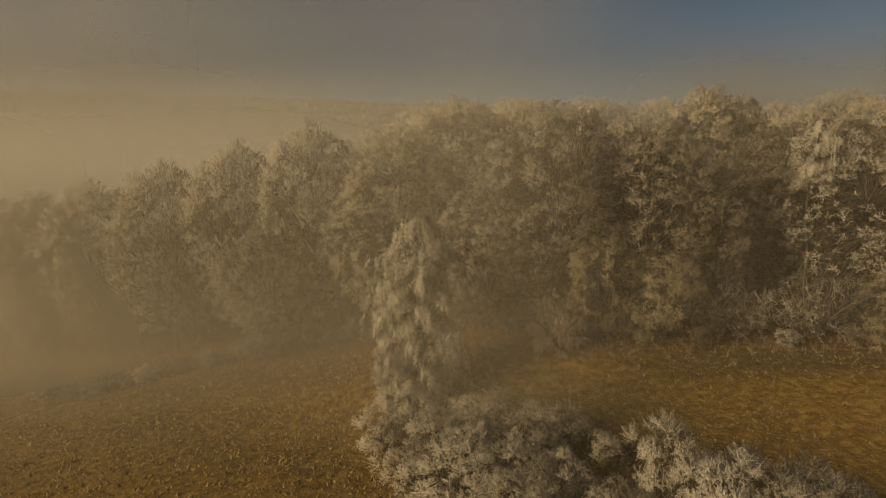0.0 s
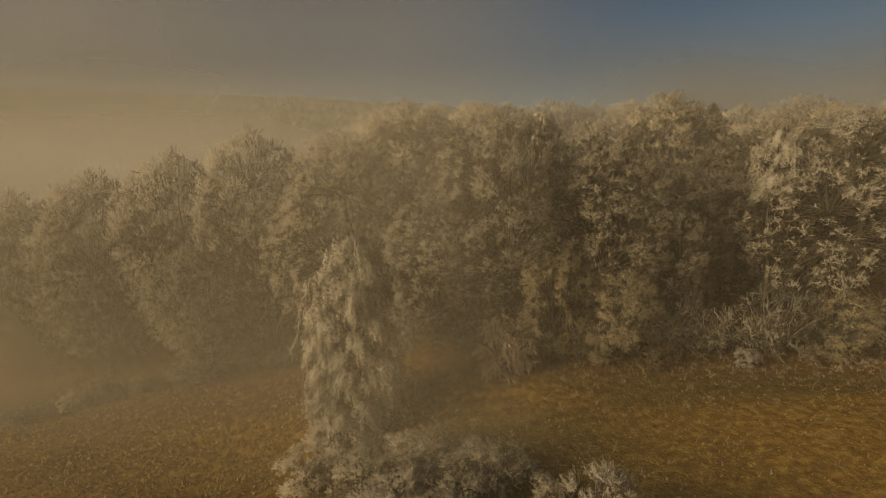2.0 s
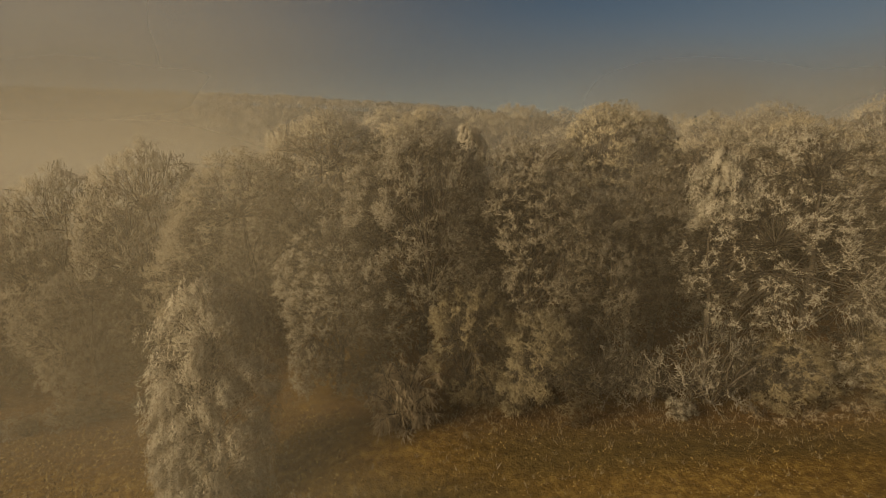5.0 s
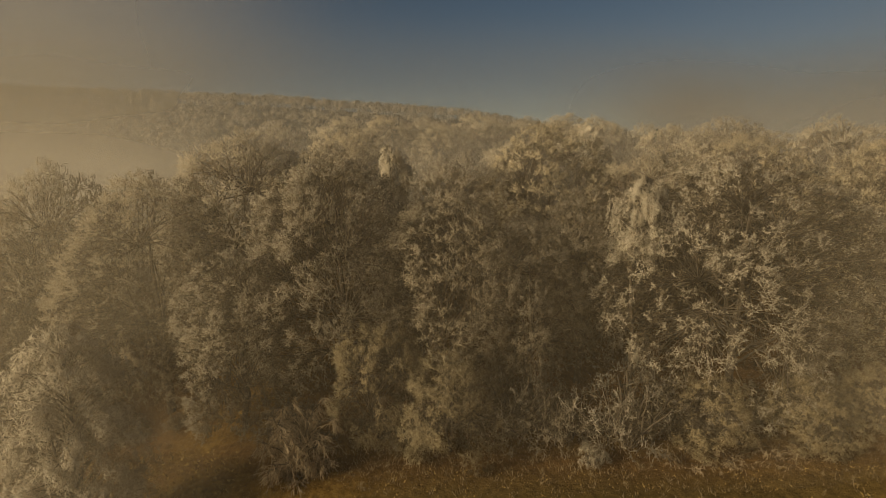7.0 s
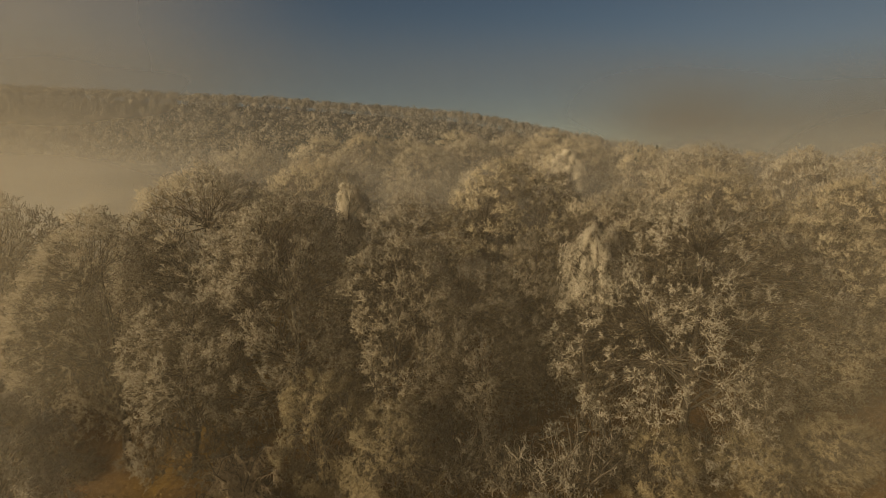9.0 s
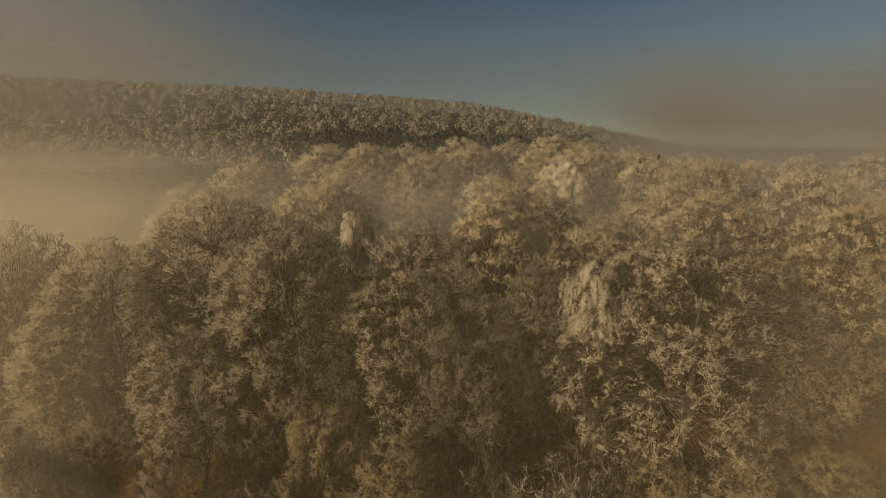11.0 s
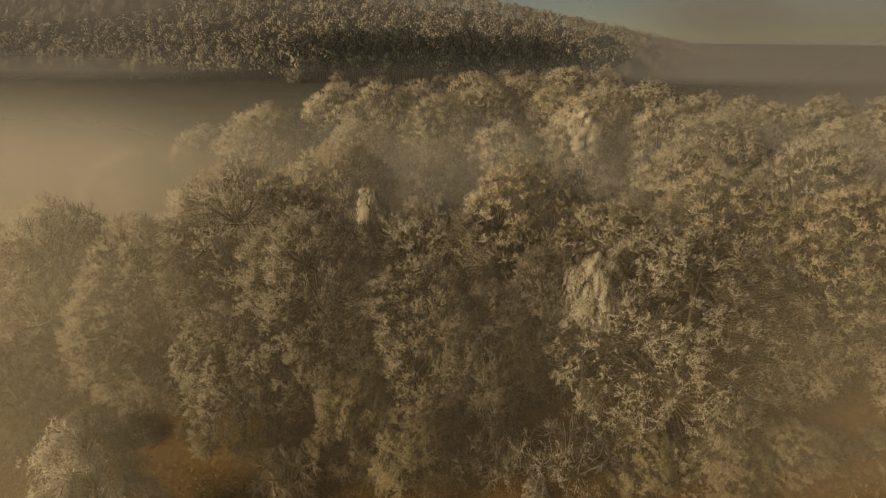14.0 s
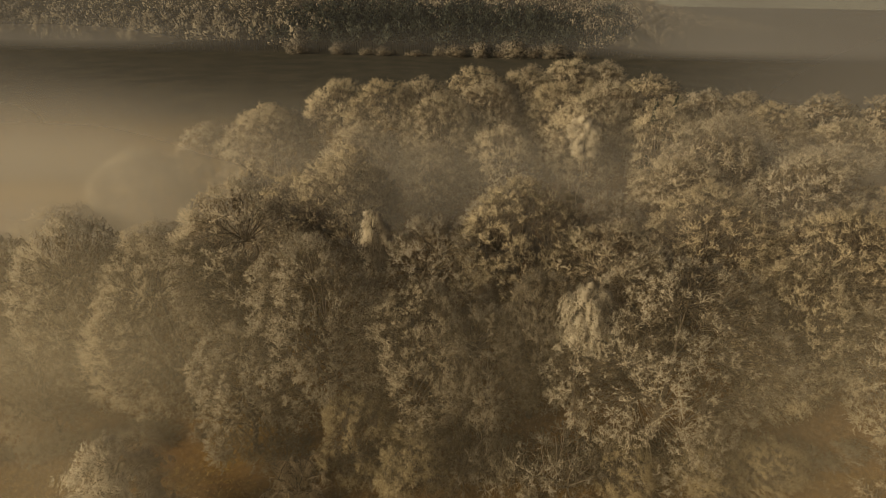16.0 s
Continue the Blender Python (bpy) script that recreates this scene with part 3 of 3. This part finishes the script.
# the edge of the wood to both sides: model, x, y, top, breadth, turn
taken = [(4.2, 52, 5), (11.8, 54.5, 7), (20.6, 53, 6), (27.2, 52, 5), (31, 64, 8), (31.8, 54.5, 5), (43.2, 51.8, 9), (55.5, 54.5, 7), (-4.8, 58.5, 8)]
for model, x, y, top, wide, turn in (
    (MIDS[1], 62.5, 60.0, 22.0, 0.95, 0), (MIDS[0], 65.0, 51.0, 17.0, 1.0, 190), (MIDS[2], 75.0, 53.0, 18.0, 1.0, 20), (MIDS[0], 85.0, 54.0, 18.0, 1.0, 70),
    (MIDS[0], -15.0, 61.0, 19.6, 1.0, 40), (MIDS[0], -24.0, 61.5, 17.4, 1.0, 260), (MIDS[2], -19.0, 56.5, 8.5, 0.8, 300), (MIDS[0], -33.0, 62.0, 15.2, 1.05, 300),
    (MIDS[0], -42.0, 63.0, 13.2, 1.05, 130), (MIDS[2], -50.0, 64.0, 12.0, 1.05, 220), (MIDS[0], -60.0, 66.0, 12.0, 1.1, 15), (MIDS[0], -71.0, 69.0, 12.0, 1.1, 95)):
    s = (top - float(height(x, y))) / 17.0
    stand(model, x, y, s, turn, wide / max(s, 0.8), group="trees at the edge of the wood")
    taken.append((x, y, 6.5 * wide))
stand(PALE, 35.0, 50.8, (18.6 - float(height(35.0, 50.8))) / 17.0, 0, 1.0, group="birches")
stand(PALE, 15.9, 60.5, (21.0 - float(height(15.9, 60.5))) / 17.0, 90, 0.75, group="birches")
stand(PALE, 44.0, 91.5, (24.5 - float(height(44, 91.5))) / 17.0, 150, 1.2, group="birches")
taken += [(34.2, 52.5, 2), (15.9, 60.5, 3), (44, 91.5, 3)]
stand(WEEPING, -1.5, 40.5, 1.03, 0, 1.12, group="birches")
stand(WEEPING, -3.7, 39.4, 0.66, 130, 0.75, group="birches")

# shrubs before the wood
for model, x, y, s, turn, wide in (
    (RUST, 9.9, 45.4, 1.05, 0, 1.25), (THORN, 20.5, 47.2, 1.0, 40, 1.0), (THORN, 15.4, 49.0, 1.12, 140, 0.8), (BRUSH, 25.2, 48.6, 2.1, 60, 0.75), (BRUSH, 28.5, 48.0, 1.5, 160, 0.9), (BRUSH, 33.6, 47.6, 2.2, 20, 0.8), (SHRUB, -33.0, 55.0, 0.5, 0, 1.0), (SHRUB_B, 30.5, 45.6, 0.42, 0, 0.9),
    (BRAMBLE, 37.0, 45.6, 0.8, 30, 1.2), (BRAMBLE, 40.0, 45.3, 0.7, 120, 1.3), (BRAMBLE, 43.5, 45.2, 0.8, 200, 1.2), (BRAMBLE, 60.5, 44.6, 1.1, 10, 1.1), (BRAMBLE, 64.0, 45.2, 1.3, 90, 1.0), (BRAMBLE, 67.5, 44.8, 1.2, 170, 1.1),
    (THORN, 39.5, 47.0, 0.75, 70, 1.0), (THORN, 46.5, 46.2, 0.7, 200, 1.2), (THORN, 52.0, 46.8, 0.65, 310, 1.1),
    (SHRUB, 1.5, 27.5, 0.95, 10, 1.25), (SHRUB_B, 3.5, 35.4, 0.85, 50, 1.2), (SHRUB, -4.0, 35.5, 0.75, 90, 1.1), (SHRUB_B, 7.6, 34.0, 0.7, 10, 1.3),
    (SHRUB, 7.3, 27.5, 0.72, 200, 0.8), (SHRUB_B, 10.6, 31.0, 0.55, 120, 0.8), (SHRUB, 12.5, 26.2, 1.15, 160, 0.8), (SHRUB, 14.3, 23.3, 1.1, 300, 1.0),
    (SHRUB_B, 17.0, 22.8, 1.1, 30, 1.0), (SHRUB, 4.6, 28.0, 0.8, 240, 1.2), (SHRUB_B, -1.5, 30.0, 0.75, 70, 1.2), (SHRUB_B, 19.8, 25.5, 0.6, 190, 1.0), (SHRUB_B, 9.5, 23.5, 0.75, 330, 1.2),
    (SHRUB_B, 0.5, 33.0, 0.9, 15, 1.2), (SHRUB, 2.6, 30.8, 0.85, 290, 1.2), (SHRUB_B, 5.6, 31.5, 0.8, 100, 1.2), (SHRUB, -2.2, 37.5, 0.8, 210, 1.2), (SHRUB_B, 5.0, 25.2, 0.9, 60, 1.2), (SHRUB_B, 15.4, 26.2, 0.7, 250, 1.1), (SHRUB, 19.0, 22.9, 0.8, 130, 1.1)):
    stand(model, x, y, s, turn, wide, category="shrub" if model is not THORN else "tree", group="shrubs in the meadow" if y < 40 else "shrubs at the wood's edge", sink=0.05)

r = np.random.default_rng(21)
for x in np.arange(-62, 92, 3.1):
    if -1 < x < 9:
        continue
    stand(BRUSH, x + r.normal(0, 0.7), max(edge(x) + 0.6, rim(x) + 2.0) + r.uniform(0, 2.2), r.uniform(0.45, 1.15), r.uniform(0, 360), r.uniform(0.9, 1.3), category="shrub", group="undergrowth at the wood's edge", sink=0.05)

# the wood behind
for x, y, top, k in ((1.5, 64.5, 22.5, 0), (10.5, 72.0, 23.0, 1), (52.5, 66.5, 22.3, 1), (53, 76, 23, 0), (-3, 93, 25, 0), (12.5, 107, 27, 1), (5, 109, 26.8, 1), (19.5, 112, 27.0, 0), (22.5, 103, 25.5, 1), (-7, 104, 23.0, 1), (-16, 101, 20.5, 0), (-26, 95, 17.5, 1), (31, 110, 27, 0), (29.5, 118, 28.2, 1), (40, 123, 28.0, 0), (49, 127, 29.0, 1), (57, 130, 28.4, 0), (44, 112, 26.5, 1), (71, 112, 25.6, 0), (80, 105, 24.5, 1), (22, 60, 20.5, 2), (39.5, 58.5, 20.8, 0)):
    s = (top - float(height(x, y))) / 17.0
    stand(MIDS[k], x, y, s, (x * 37 + y * 11) % 360, 1.0, group="trees of the wood")
    taken.append((x, y, 5))
r = np.random.default_rng(5)
for tries in range(6000):
    y = r.uniform(55, 136)
    x = r.uniform(-150 - y * 0.2, 130 + y * 0.3)
    if y < edge(x) + 8 or y > max(edge(x) + 24, 121 - 0.5 * max(0, 28 - x)) + 0.35 * min(32, max(0, x - 28)) - 0.5 * max(0, x - 60):
        continue
    gap = 10.4
    if ((x - 26) / 10) ** 2 + ((y - 84) / 7) ** 2 < 1:
        continue
    if any((x - a) ** 2 + (y - b) ** 2 < max(gap, c) ** 2 for a, b, c in taken):
        continue
    taken.append((x, y, gap))
    near = y < 78 and -45 < x < 80
    model = MIDS[int(r.integers(3))] if near else FARS[int(r.integers(2))]
    stand(model, x, y, r.uniform(0.76, 1.16), r.uniform(0, 360), r.uniform(0.88, 1.12), group="trees of the wood")


# ---- the far hill ----
def far_wood(name, xs, ys, sizes, frost, seed, points):
    r = np.random.default_rng(seed)
    n = len(xs)
    z = height(xs, ys)
    u = r.normal(0, 1, (n, points, 3))
    u /= np.linalg.norm(u, axis=2, keepdims=True)
    u[..., 2] = np.abs(u[..., 2]) * 1.1 - 0.15
    c = np.stack([xs, ys, z + sizes * 0.50], -1)[:, None]
    pos = c + u * np.stack([sizes * 0.36, sizes * 0.36, sizes * 0.48], -1)[:, None] * r.uniform(0.55, 1.0, (n, points, 1))
    d = u + r.normal(0, 0.5, u.shape) + np.array([0, 0, 0.35])
    k = n * points
    big = np.repeat(sizes, points)
    crowns = spikes(pos.reshape(-1, 3), d.reshape(-1, 3), big * r.uniform(0.09, 0.17, k), big * r.uniform(0.030, 0.052, k))
    trunks = tubes(np.stack([xs, ys, z - 1], -1), np.stack([xs, ys, z + sizes * 0.5], -1), sizes * 0.010, sizes * 0.004, 4)
    soft = np.concatenate([np.repeat(unit(u + r.normal(0, 0.3, u.shape)).reshape(-1, 3), 4, 0), np.tile([[0.7, 0.7, 0.1]], (len(trunks[0]), 1))])
    me = mesh_of(name, frost, crowns, trunks, soft=soft)
    return tagged(new(name, me), "frosted wood covering the far hillside", "woodland", kind="stuff")


r = np.random.default_rng(9)
hx, hy = r.uniform(-620, 330, 7600), r.uniform(398, 680, 7600)
keep = (hx > -1.15 * hy + 60) & (hx < 0.62 * hy + 30)
hx, hy = hx[keep], hy[keep]
front = hy < 450
wave = hy + 9 * np.sin(hx * 0.11) + r.normal(0, 14, len(hx))
dark = (hx + 1.2 * (wave - hy) > -80) & (hx + 1.5 * (wave - hy) < 125) & (wave < 478)
far_wood("far_wood", hx[front & ~dark], hy[front & ~dark], r.uniform(11, 18, (front & ~dark).sum()), SOFT, 1, 44)
far_wood("far_conifer_wood", hx[dark], hy[dark], r.uniform(13, 20, dark.sum()), NEEDLES, 3, 50)
far_wood("far_wood", hx[~front & ~dark], hy[~front & ~dark], r.uniform(8, 14, (~front & ~dark).sum()), SOFT_GREY, 2, 20)



def conifer(name, seed, H, R, whorls, per, mat):
    """A spruce: a straight stem and drooping whorls that shorten to the tip."""
    r = np.random.default_rng(seed)
    z = np.clip(np.repeat(np.linspace(0.08, 0.97, whorls) * H, per) + r.normal(0, 0.02 * H, whorls * per), 0.05 * H, 0.98 * H)
    az = r.uniform(0, 2 * math.pi, whorls * per)
    ln = R * (1 - z / H) ** 0.85 * r.uniform(0.75, 1.1, len(z)) + 0.15
    d = np.stack([np.cos(az), np.sin(az), np.full(len(z), -0.30)], -1)
    p = np.stack([0 * z, 0 * z, z], -1)
    q = np.repeat(p + d * ln[:, None] * 0.45, 4, 0) + r.normal(0, 0.12, (len(z) * 4, 3)) * np.repeat(ln, 4)[:, None]
    side = unit(np.repeat(d, 4, 0) + r.normal(0, 0.6, (len(q), 3)))
    thing = new(name)
    stem = tubes(np.array([[0, 0, -0.4]]), np.array([[0, 0, H * 0.97]]), np.array([0.02 * H]), np.array([0.01]), 7)
    for part_name, me in (("trunk", mesh_of("trunk", BARK, stem)),
                          ("crown", mesh_of("crown", mat, spikes(p, d, ln, np.full(len(z), 0.035 * R + 0.04)), spikes(q, side, np.repeat(ln, 4) * 0.5, np.full(len(q), 0.03 * R + 0.03))))):
        new(part_name, me).parent = thing
    return thing


SPRUCE = tagged(conifer("spruce_tree", 91, 20.0, 3.6, 26, 11, NEEDLES), "dark green spruce dusted with frost")
for x, y, s in ((60, 606, 1.15), (66, 611, 0.85), (73, 604, 0.8), (107, 602, 1.05), (112, 606, 0.7), (-9, 612, 0.75), (131, 603, 0.8), (-418, 615, 1.0), (-409, 612, 0.9), (-400, 618, 0.95), (-371, 612, 0.95),
                (-352, 614, 0.9), (-346, 610, 0.8), (-150, 560, 1.0), (-143, 556, 1.1), (-136, 561, 0.95), (-128, 557, 0.9)):
    stand(SPRUCE, x, y, s * 0.62, x * 7 % 360, 1.3, group="spruces on the far hill")
for x, y, top in ((58.5, 103, 24.8), (62.5, 105, 25.6)):
    stand(SPRUCE, x, y, (top - float(height(x, y))) / 20, 40, 1.0, group="spruces of the wood")
for x, y, s, w in ((-70, 390, 0.9, 0.7), (-48, 390, 0.8, 0.8), (-30, 389, 0.55, 0.8), (-16, 388, 0.62, 0.6), (1.6, 387, 0.45, 0.7), (12, 388, 0.3, 0.8), (24, 390, 0.7, 0.6), (36, 386, 0.75, 0.8), (46, 385, 0.9, 0.75), (58, 389, 0.6, 0.7), (74, 388, 1.0, 0.6), (86, 386, 0.8, 0.9), (100, 389, 0.9, 0.8), (114, 388, 0.7, 0.8)):
    tagged(stand(BRUSH, x + 3 * math.sin(x), y, s * 4.2, x * 13 % 360, 0.8 + 0.5 * math.sin(3 * x) ** 2, group="bushes along the far field", sink=1.0), "grey frosted bush beside the far field", "shrub")

for m in [SPRUCE] + MIDS + FARS + [WEEPING, PALE, SHRUB, SHRUB_B, BRUSH, BRAMBLE, RUST, THORN]:
    drop_model(m)


# ---- grass ----
def tufts(name, n, box, size, width, mat, label, seed, blades=4, where=None, lift=1.0):
    r = np.random.default_rng(seed)
    x, y = r.uniform(box[0], box[1], n), r.uniform(box[2], box[3], n)
    if where is not None:
        k = where(x, y, r)
        x, y = x[k], y[k]
    n = len(x)
    p = np.stack([x, y, height(x, y) - 0.05], -1)
    p = np.repeat(p, blades, 0) + r.normal(0, size * 0.25, (n * blades, 3)) * [1, 1, 0]
    d = r.normal(0, 0.55, (n * blades, 3))
    d[:, 2] = np.abs(d[:, 2]) * 0.5 + lift
    k = n * blades
    scale = np.repeat(r.uniform(0.5, 1.4, n) ** 1.5, blades)
    return tagged(new(name, mesh_of(name, mat, spikes(p, d, size * scale * r.uniform(0.6, 1.2, k), width * r.uniform(0.6, 1.3, k)))), label, "grass", kind="stuff")


tufts("tussocks", 26000, (-62, 6, 17, 56), 0.20, 0.085, GRASS, "lumpy frosted tussocks of the golden meadow", 1, 2, lambda x, y, r: y < rim(x) + 0.5)
tufts("tussocks", 15000, (6, 84, 17, 46), 0.13, 0.055, GRASS, "short brown frosted tussocks of the meadow", 2, 2, lambda x, y, r: y < edge(x) - 2)
tufts("stubble", 1600, (-62, 40, 17, 52), 0.34, 0.024, REEDS, "scattered pale frosted grass of the meadow", 4, 5, lambda x, y, r: y < rim(x) - 0.5)
tufts("weeds", 2200, (12, 70, 38, 48), 0.50, 0.014, REEDS, "dry frosted weeds along the edge of the wood", 3, 6, lambda x, y, r: (y < edge(x) + 0.5) & (y > edge(x) - 2.0 - 6 * r.uniform(0, 1, len(x)) ** 2))


# ---- mist, as sheets of painted haze ----
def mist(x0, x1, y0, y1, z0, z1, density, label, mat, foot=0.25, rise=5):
    """A drifting bank of mist as a flat sheet of painted haze, soft at its ends, at its top and where it meets the
    ground.
    """
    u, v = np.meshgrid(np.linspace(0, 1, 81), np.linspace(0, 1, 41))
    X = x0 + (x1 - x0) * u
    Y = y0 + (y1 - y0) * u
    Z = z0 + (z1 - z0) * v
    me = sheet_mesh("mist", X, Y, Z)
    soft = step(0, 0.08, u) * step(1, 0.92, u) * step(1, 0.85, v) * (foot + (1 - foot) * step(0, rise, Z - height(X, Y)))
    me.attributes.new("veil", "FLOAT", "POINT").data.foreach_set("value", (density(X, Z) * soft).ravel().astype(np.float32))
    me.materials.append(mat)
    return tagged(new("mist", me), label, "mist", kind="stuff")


# A painted veil that raises the dark tones of the foreground.
mist(-100, 110, 19, 19, -12, 14.5, lambda X, Z: (0.065 + 0.01 * step(-3, -14, X)) * step(13.5, 8, Z), "thin haze sheet that lifts the dark tones of the meadow", GLOW_MIST)
# Sun glare from the left, painted as haze that thickens towards low X.
mist(-150, 24, 33, 33, -10, 34, lambda X, Z: (0.12 * step(12, 1, X) + 0.05 * step(12, 7, X) * step(-4, 2, X)) * step(28, 18, Z) + 0.06 * step(17, 8, X) * step(8, 2, Z) + 0.19 * step(21, 1, X) * step(20, 24, Z) * step(34, 28, Z), "warm haze sheet over the field with sun glare painted in", GLOW_MIST)
mist(-150, 120, 47, 40.5, -10, 30, lambda X, Z: (0.085 + 0.11 * step(13, -9, X) + 0.20 * step(-12, -45, X) + 0.16 * step(36, 54, X) + 0.08 * step(9, 1, Z) * step(13, 3, X)) * step(30, 14, Z), "low haze sheet at the edge of the wood with sun glow painted in", GLOW_MIST)
mist(-220, 130, 82, 58, -8, 31, lambda X, Z: (0.13 + 0.16 * step(12, -35, X) + 0.08 * step(40, 80, X)) * step(31, 14, Z), "low sheet of painted sunlit mist through the wood", SUNNY_MIST)
mist(-300, 240, 94, 78, -4, 32, lambda X, Z: (0.22 + 0.34 * step(14, -45, X) + 0.22 * step(45, 100, X)) * step(32, 16, Z), "thin sheet of painted mist over the wood", SUNNY_MIST)
mist(-500, 460, 142, 142, -4, 62, lambda X, Z: (0.14 + 0.10 * step(10, -50, X) + 0.45 * step(-25, -85, X) + 0.60 * step(40, 130, X)) * step(29 + 40 * step(50, 150, X) + 6 * step(-25, -85, X), 11 + 9 * step(50, 150, X), Z), "sheet of painted shaded mist lying in the valley", SHADED_MIST, 0.0, 9)
mist(-900, 900, 385, 385, 0, 150, lambda X, Z: (0.13 + 0.28 * step(-20, -300, X) + 0.22 * step(30, 52, Z)) * step(120, 70, Z) + (0.18 + 0.25 * step(-40, -250, X)) * step(26, 9, Z) + 0.70 * step(80, 230, X) * step(110, 20, Z), "sheet of painted shaded mist lying before the far hill", SHADED_MIST, 0.08, 6)
mist(-2500, 3500, 900, 900, -10, 900, lambda X, Z: (0.02 + 0.85 * step(-60, -800, X) + 0.13 * step(250, 800, X)) * step(900, 40, Z), "sheet of painted haze beyond the far hill", HAZE)
# Unseen sheet behind the camera, added to throw fill light on the trees.
mist(-500, 500, -70, -70, -12, 75, lambda X, Z: 0.9 * step(75, 30, Z), "unseen mist sheet behind, added to reflect fill light", SUNNY_MIST)
# Mist on the right, most of it out of view, added as a reflector.
mist(112, 150, -60, 150, -8, 48, lambda X, Z: 0.85 * step(48, 20, Z), "mist sheet beside the wood, added to reflect fill light", SUNNY_MIST)
